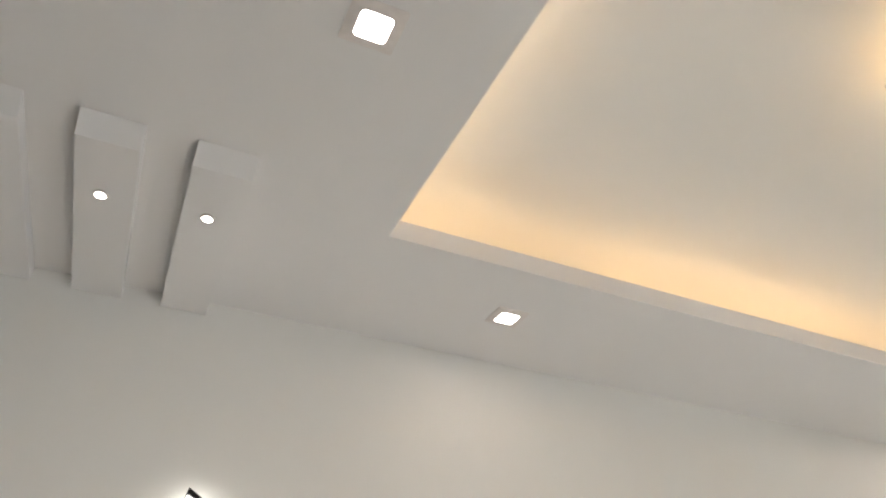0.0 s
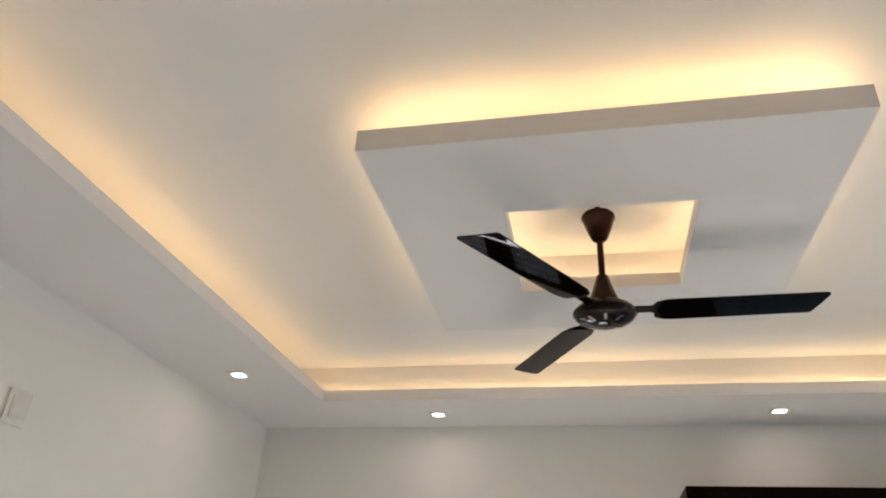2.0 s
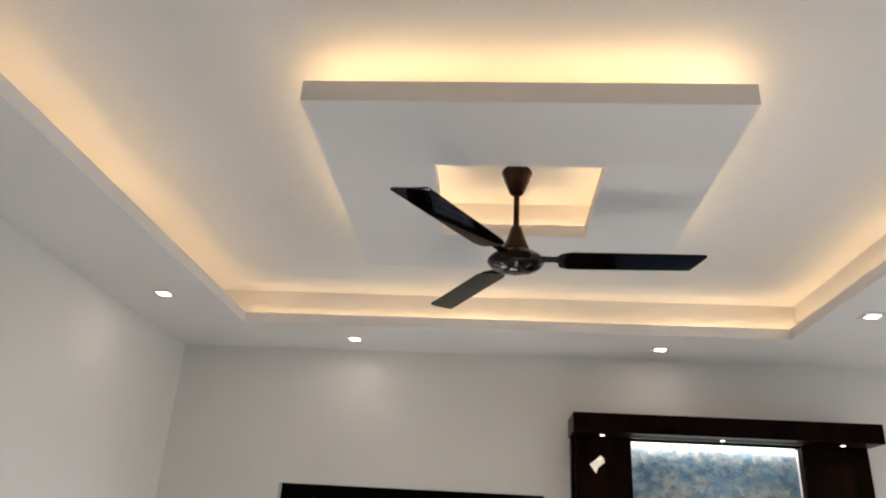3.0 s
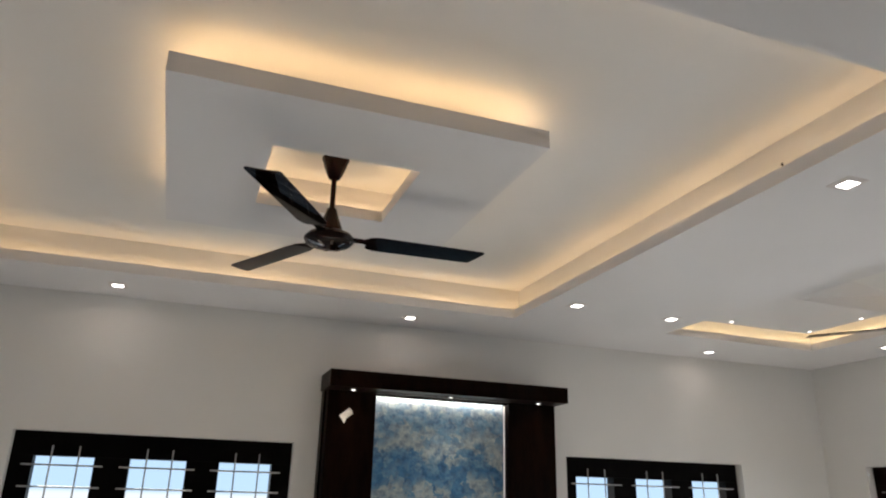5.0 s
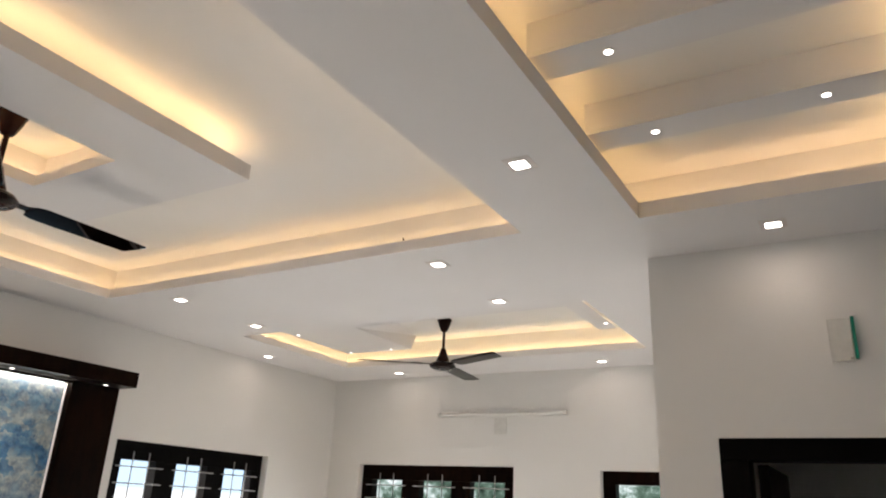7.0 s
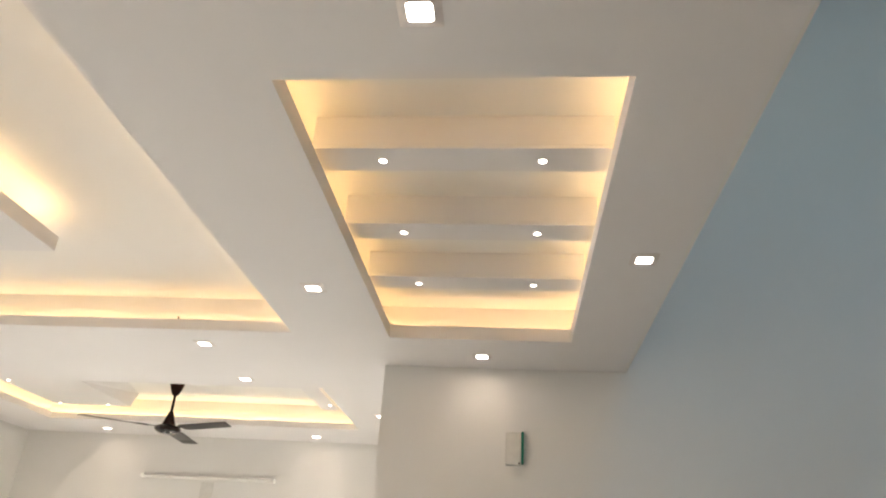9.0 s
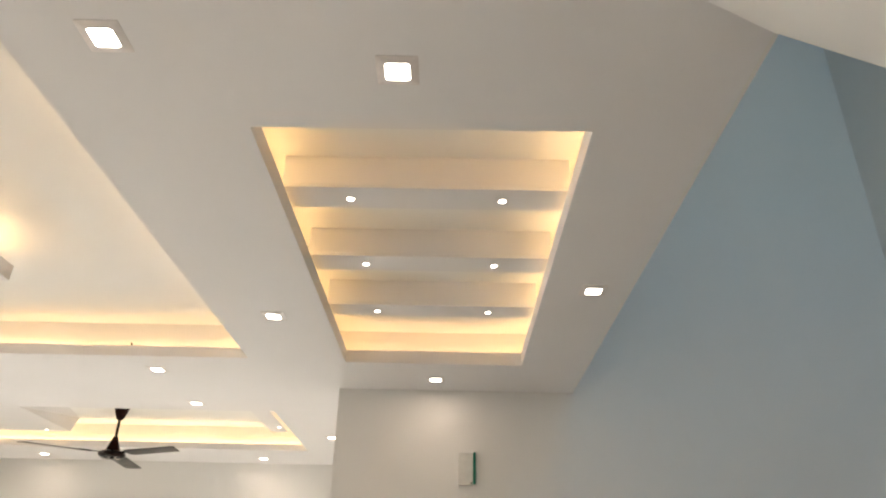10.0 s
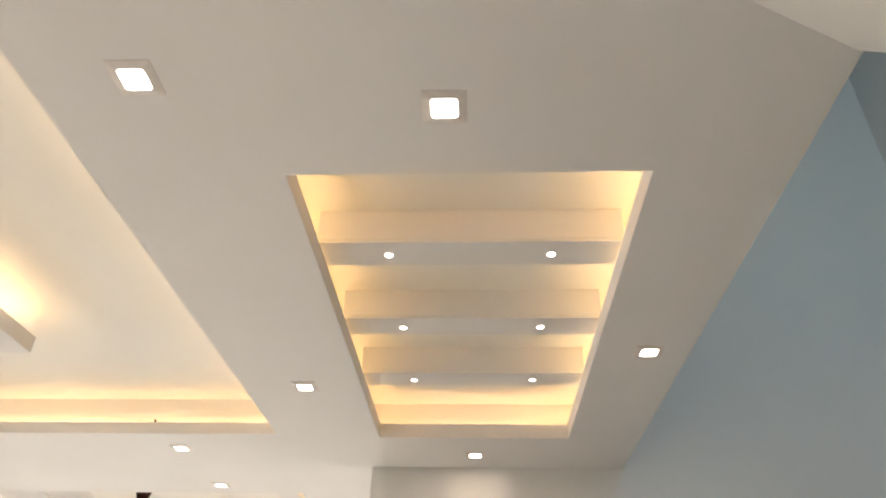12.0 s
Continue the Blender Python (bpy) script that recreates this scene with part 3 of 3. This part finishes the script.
first = spotlight()
mini = bpy.data.lights.new("spotlight_beam", "AREA")
mini.shape, mini.size, mini.energy, mini.color, mini.spread = "DISK", 0.026, SPOT_WATTS, (1.0, 0.92, 0.82), radians(80)
for k, (x, y, z) in enumerate(SPOTS):
    m = pose(x, y, z - 0.0005)
    if k == 0:
        first.matrix_world = m
    else:
        copy_thing(first, m)
    new("spotlight_beam", mini).matrix_world = look((x, y, z - 0.010), (x, y + 1e-4, 0))


# ---- ceiling fans ----
def blade_body(bm, nu=22, nv=8):
    """A cambered, slightly twisted fan blade along x with rounded corners."""
    sheets = []
    for side in (-0.0019, 0.0019):
        rows = []
        for k in range(nu + 1):
            u = 0.5 - 0.5 * math.cos(math.pi * k / nu)
            row = []
            for q in range(nv + 1):
                v = 2.0 * q / nv - 1.0
                length = 0.461 - 0.016 * v
                end = min(u, 1 - u) * length
                r = 0.010
                cut = r - math.sqrt(max(0.0, r * r - (r - end) ** 2)) if end < r else 0.0
                half = 0.0425 + (0.0562 - 0.0425) * min(1.0, u * 12) - cut
                y = v * half
                a = radians(-7.5 + 2.5 * u)
                z = side - 0.0010 * (1 - v * v)
                row.append(bm.verts.new((0.145 + u * length, y * math.cos(a) - z * math.sin(a), y * math.sin(a) + z * math.cos(a))))
            rows.append(row)
        sheets.append(rows)
    for n, rows in enumerate(sheets):
        for k in range(nu):
            for q in range(nv):
                f = (rows[k][q], rows[k + 1][q], rows[k + 1][q + 1], rows[k][q + 1])
                bm.faces.new(f if n else f[::-1])
    rims = []
    for rows in sheets:
        loop = rows[0][:-1] + [row[-1] for row in rows[:-1]] + rows[-1][:0:-1] + [row[0] for row in rows[:0:-1]]
        rims.append([bm.verts.new(v.co) for v in loop])
    lo, hi = rims
    for k in range(len(lo)):
        n = (k + 1) % len(lo)
        bm.faces.new((lo[k], hi[k], hi[n], lo[n]))
    return bm


def ceiling_fan():
    fan = new("ceiling_fan")
    bm = bmesh.new()
    turned(bm, [(0.008, ZC), (0.008, FAN_TOP - 0.003)], 16)
    part("hanger_rod", bm, FAN_BROWN, fan, "", True)
    bm = bmesh.new()
    turned(bm, [(0.050, FAN_TOP), (0.053, FAN_TOP - 0.004), (0.053, FAN_TOP - 0.016), (0.049, FAN_TOP - 0.021), (0.045, FAN_TOP - 0.040), (0.030, FAN_TOP - 0.078), (0.023, FAN_TOP - 0.092), (0.016, FAN_TOP - 0.096)], 40)
    part("canopy", bm, FAN_BROWN, fan, "brown bell-shaped ceiling canopy", True)
    bm = bmesh.new()
    turned(bm, [(0.0535, FAN_TOP - 0.006), (0.0545, FAN_TOP - 0.009), (0.0545, FAN_TOP - 0.012), (0.0535, FAN_TOP - 0.015)], 40)
    part("canopy_ring", bm, FAN_BROWN, fan, "thin brown ring", True)
    bm = bmesh.new()
    turned(bm, [(0.0105, FAN_TOP - 0.09), (0.0105, 2.80)], 20)
    part("down_rod", bm, FAN_BROWN, fan, "", True)
    bm = bmesh.new()
    turned(bm, [(0.014, 2.838), (0.019, 2.834), (0.024, 2.815), (0.034, 2.785), (0.046, 2.755), (0.050, 2.742), (0.050, 2.734)], 40)
    part("lower_canopy", bm, FAN_BROWN, fan, "", True)
    bm = bmesh.new()
    turned(bm, [(0.045, 2.737), (0.068, 2.733), (0.085, 2.724), (0.093, 2.714), (0.095, 2.706), (0.092, 2.697), (0.080, 2.687), (0.052, 2.678), (0.020, 2.673), (0.004, 2.672)], 56)
    motor = part("motor_housing", bm, FAN_DARK, fan, "dark brown round motor housing", True)
    bm = bmesh.new()
    turned(bm, [(0.0935, 2.713), (0.0965, 2.710), (0.0965, 2.704), (0.0935, 2.701)], 56)
    part("trim_ring", bm, FAN_DARK, motor, "dark trim ring", True)
    for k in range(8):
        bm = bmesh.new()
        c = bmesh.ops.create_cube(bm, size=1.0, matrix=pose(0, 0, 0, 0, 0, 45 * k) @ Matrix.Translation((0.056, 0, 2.6785)) @ pose(0, 0, 0, 0, -17, 0) @ Matrix.Diagonal((0.028, 0.009, 0.003, 1)))
        part("ornament", bm, CHROME, motor, "small polished ornament")
    for a in (-1.5, 118.5, 238.5):
        turn = pose(0, 0, 0, 0, 0, a)
        bm = bmesh.new()
        blade_body(bm)
        bm.transform(turn @ Matrix.Translation((0, 0, 2.713)))
        blade = part("blade", bm, FAN_BLADE, fan, "near-black glossy lacquered blade", True)
        bm = bmesh.new()
        prism(bm, [(0.085, -0.018), (0.135, -0.016), (0.165, -0.040), (0.225, -0.030), (0.235, 0.0), (0.225, 0.030), (0.165, 0.040), (0.135, 0.016), (0.085, 0.018)], 0.002, 0.007)
        bm.transform(turn @ Matrix.Translation((0, 0, 2.713)) @ pose(0, 0, 0, -6, 0, 0))
        part("blade_bracket", bm, FAN_DARK, blade)
    return tagged(fan, "dark brown three-blade ceiling fan at rest on a down rod", "ceiling fan", "ceiling fans")


fan = ceiling_fan()
copy_thing(fan, pose(3.246, 0.006, 0, 0, 0, 8.5))

# ---- panel unit on the north wall ----
unit = new("wall_panel_unit")
unit.location = (1.185, WY1, 0)
tagged(unit, "dark walnut wall unit framing a backlit blue textured panel", "wall unit")
UX, UY = 1.185, WY1


def unit_box(name, x0, y0, z0, x1, y1, z1, mat, label="", bevel=0.003):
    bm = bmesh.new()
    box(bm, x0 - UX, y0 - UY, z0, x1 - UX, y1 - UY, z1, bevel)
    return part(name, bm, mat, unit, label)


unit_box("top_beam", 0.376, 1.697, 2.412, 1.997, UY - 0.001, 2.515, WOOD_DARK, "deep dark walnut top beam")
unit_box("column", 0.400, 1.845, 0.0, 0.706, UY - 0.001, 2.411, WOOD_DARK)
unit_box("column", 1.622, 1.845, 0.0, 1.972, UY - 0.001, 2.411, WOOD_DARK)
unit_box("side_strip", 0.385, 1.90, 0.0, 0.399, UY - 0.001, 2.411, WOOD_DARK, "thin walnut edge strip")
unit_box("pelmet", 0.707, 1.862, 2.392, 1.621, 1.874, 2.411, WOOD_DARK, "slim dark pelmet")
unit_box("light_profile", 0.712, 1.800, 2.4035, 1.616, 1.826, 2.4115, plain("grey_aluminium", (0.16, 0.14, 0.13), 0.4, 0.5), "slim grey aluminium profile", 0.001)
unit_box("art_panel", 0.707, 1.925, 0.45, 1.621, UY - 0.002, 2.411, ART, "blue and cream sponged textured panel")
bm = bmesh.new()
box(bm, 0.72, 1.895, 2.402, 1.61, 1.909, 2.408)
tagged(part("led_strip", bm, LED_WHITE), "white LED strip washing the blue panel from above", "led strip")
bm = bmesh.new()
SIDE_LED = glowing("side_led", (1.0, 0.84, 0.80), 0.045)
box(bm, 1.6185, 1.900, 0.6, 1.621, 1.921, 2.39)
tagged(part("led_strip", bm, SIDE_LED), "thin white LED strip beside the blue panel", "led strip")
bm = bmesh.new()
box(bm, 0.707, 1.900, 0.6, 0.7095, 1.921, 2.39)
tagged(part("led_strip", bm, SIDE_LED), "thin white LED strip beside the blue panel", "led strip")

bm = bmesh.new()
pts = [(-0.045, -0.005), (-0.012, -0.052), (0.0, -0.022), (0.036, 0.006), (0.030, 0.030), (0.014, 0.044)]
v = [bm.verts.new((x, -0.002 - 0.012 * (x > 0.02), z)) for x, z in pts]
w = [bm.verts.new((x, -0.0005 - 0.012 * (x > 0.02), z)) for x, z in pts]
bm.faces.new(v)
bm.faces.new(w[::-1])
for k in range(len(v)):
    bm.faces.new((v[k], w[k], w[(k + 1) % 6], v[(k + 1) % 6]))
ob = part("paper_note", bm, PAPER)
ob.location = (0.522, 1.845, 2.262)
tagged(ob, "torn white paper scrap stuck on the dark column", "paper")


# ---- switch plates, tube light, bell box, wall lamp, wire ----
def wall_plate(at, turn, w, h, words):
    plate = new("switch_plate")
    plate.matrix_world = pose(*at, 0, 0, turn)
    tagged(plate, words, "switch plate")
    bm = bmesh.new()
    box(bm, -w / 2, -0.009, -h / 2, w / 2, 0, h / 2, 0.004)
    part("cover", bm, PLASTIC, plate)
    bm = bmesh.new()
    box(bm, -w * 0.34, -0.012, -h * 0.34, w * 0.34, -0.0085, h * 0.34, 0.002)
    part("insert", bm, PLASTIC, plate)


wall_plate((WX0, 0.035, 2.452), 90, 0.108, 0.118, "blank white plastic box cover on the wall")
wall_plate((WX1, 0.140, 2.425), -90, 0.118, 0.135, "white plastic switch plate under the tube light")

tube = new("tube_light")
tube.matrix_world = pose(WX1, 0.14, 2.528, 0, 0, -90)
tagged(tube, "unlit white batten tube light on the wall", "tube light")
bm = bmesh.new()
box(bm, -0.60, -0.020, -0.016, 0.60, 0, 0.016, 0.004)
part("batten", bm, PLASTIC, tube)
bm = bmesh.new()
rod(bm, (-0.587, -0.033, 0), (0.587, -0.033, 0), 0.013, 16)
part("tube", bm, plain("frosted_tube", (0.76, 0.75, 0.72), 0.5), tube, "frosted white tube", True)
for s in (-1, 1):
    bm = bmesh.new()
    box(bm, s * 0.602 - 0.016, -0.048, -0.018, s * 0.602 + 0.016, 0, 0.018, 0.004)
    part("end_cap", bm, PLASTIC, tube)

bell = new("bell_box")
bell.matrix_world = pose(NIB_X, -2.575, 2.433, 0, 0, -90)
tagged(bell, "white plastic bell box with a green side strip", "bell box")
bm = bmesh.new()
box(bm, -0.050, -0.024, -0.080, 0.034, 0, 0.095, 0.005)
part("casing", bm, PLASTIC, bell)
bm = bmesh.new()
box(bm, 0.034, -0.030, -0.072, 0.047, -0.002, 0.098, 0.003)
part("side_strip", bm, GREEN, bell, "green translucent strip")
bm = bmesh.new()
box(bm, 0.018, -0.027, -0.074, 0.028, -0.0235, -0.064, 0.001)
part("catch", bm, CHROME, bell, "small catch")

lamp = new("wall_lamp")
lamp.matrix_world = pose(WX0, -1.728, 2.188, 0, 0, 90)
tagged(lamp, "lit leaf-shaped wall lamp with a black metal outline", "wall lamp")


def leaf_outline(scale):
    right = [(0.0, 0.158), (0.034, 0.137), (0.062, 0.105), (0.080, 0.060), (0.084, 0.010), (0.070, -0.055), (0.038, -0.110), (0.0, -0.140)]
    left = [(-0.026, -0.085), (-0.040, -0.020), (-0.034, 0.050), (-0.014, 0.090)]
    pts = [(x * scale, z * scale) for x, z in right + left]
    return pts


def leaf_body(y0, y1, scale, hollow=0.0):
    bm = bmesh.new()
    o = leaf_outline(scale)
    n = len(o)
    f = [bm.verts.new((x, y0, z)) for x, z in o]
    b = [bm.verts.new((x, y1, z)) for x, z in o]
    if hollow:
        q = leaf_outline(hollow)
        fi = [bm.verts.new((x, y0, z)) for x, z in q]
        bi = [bm.verts.new((x, y1, z)) for x, z in q]
        for k in range(n):
            m = (k + 1) % n
            bm.faces.new((f[k], f[m], fi[m], fi[k]))
            bm.faces.new((b[k], b[m], bi[m], bi[k]))
            bm.faces.new((f[k], f[m], b[m], b[k]))
            bm.faces.new((fi[k], fi[m], bi[m], bi[k]))
    else:
        bm.faces.new(f)
        bm.faces.new(b)
        for k in range(n):
            bm.faces.new((f[k], f[(k + 1) % n], b[(k + 1) % n], b[k]))
    bmesh.ops.recalc_face_normals(bm, faces=bm.faces)
    return bm


part("outline_frame", leaf_body(-0.060, -0.030, 1.0, 0.90), BLACK_METAL, lamp, "black metal leaf outline")
part("diffuser", leaf_body(-0.052, -0.006, 0.885), LAMP_LIT, lamp, "glowing white diffuser")
part("back_plate", leaf_body(-0.006, 0.0, 0.5), BLACK_METAL, lamp)

bm = bmesh.new()
rod(bm, (0, 0, -0.004), (-0.003, 0.002, 0.010), 0.0045)
rod(bm, (-0.003, 0.002, 0.008), (0.004, 0.008, 0.015), 0.003)
ob = part("wire_end", bm, RUBBER)
ob.location = (TRAY[2] + 0.006, -0.79, ZL + 0.002)
tagged(ob, "short dark wire end sticking up over the tray lip", "wire")
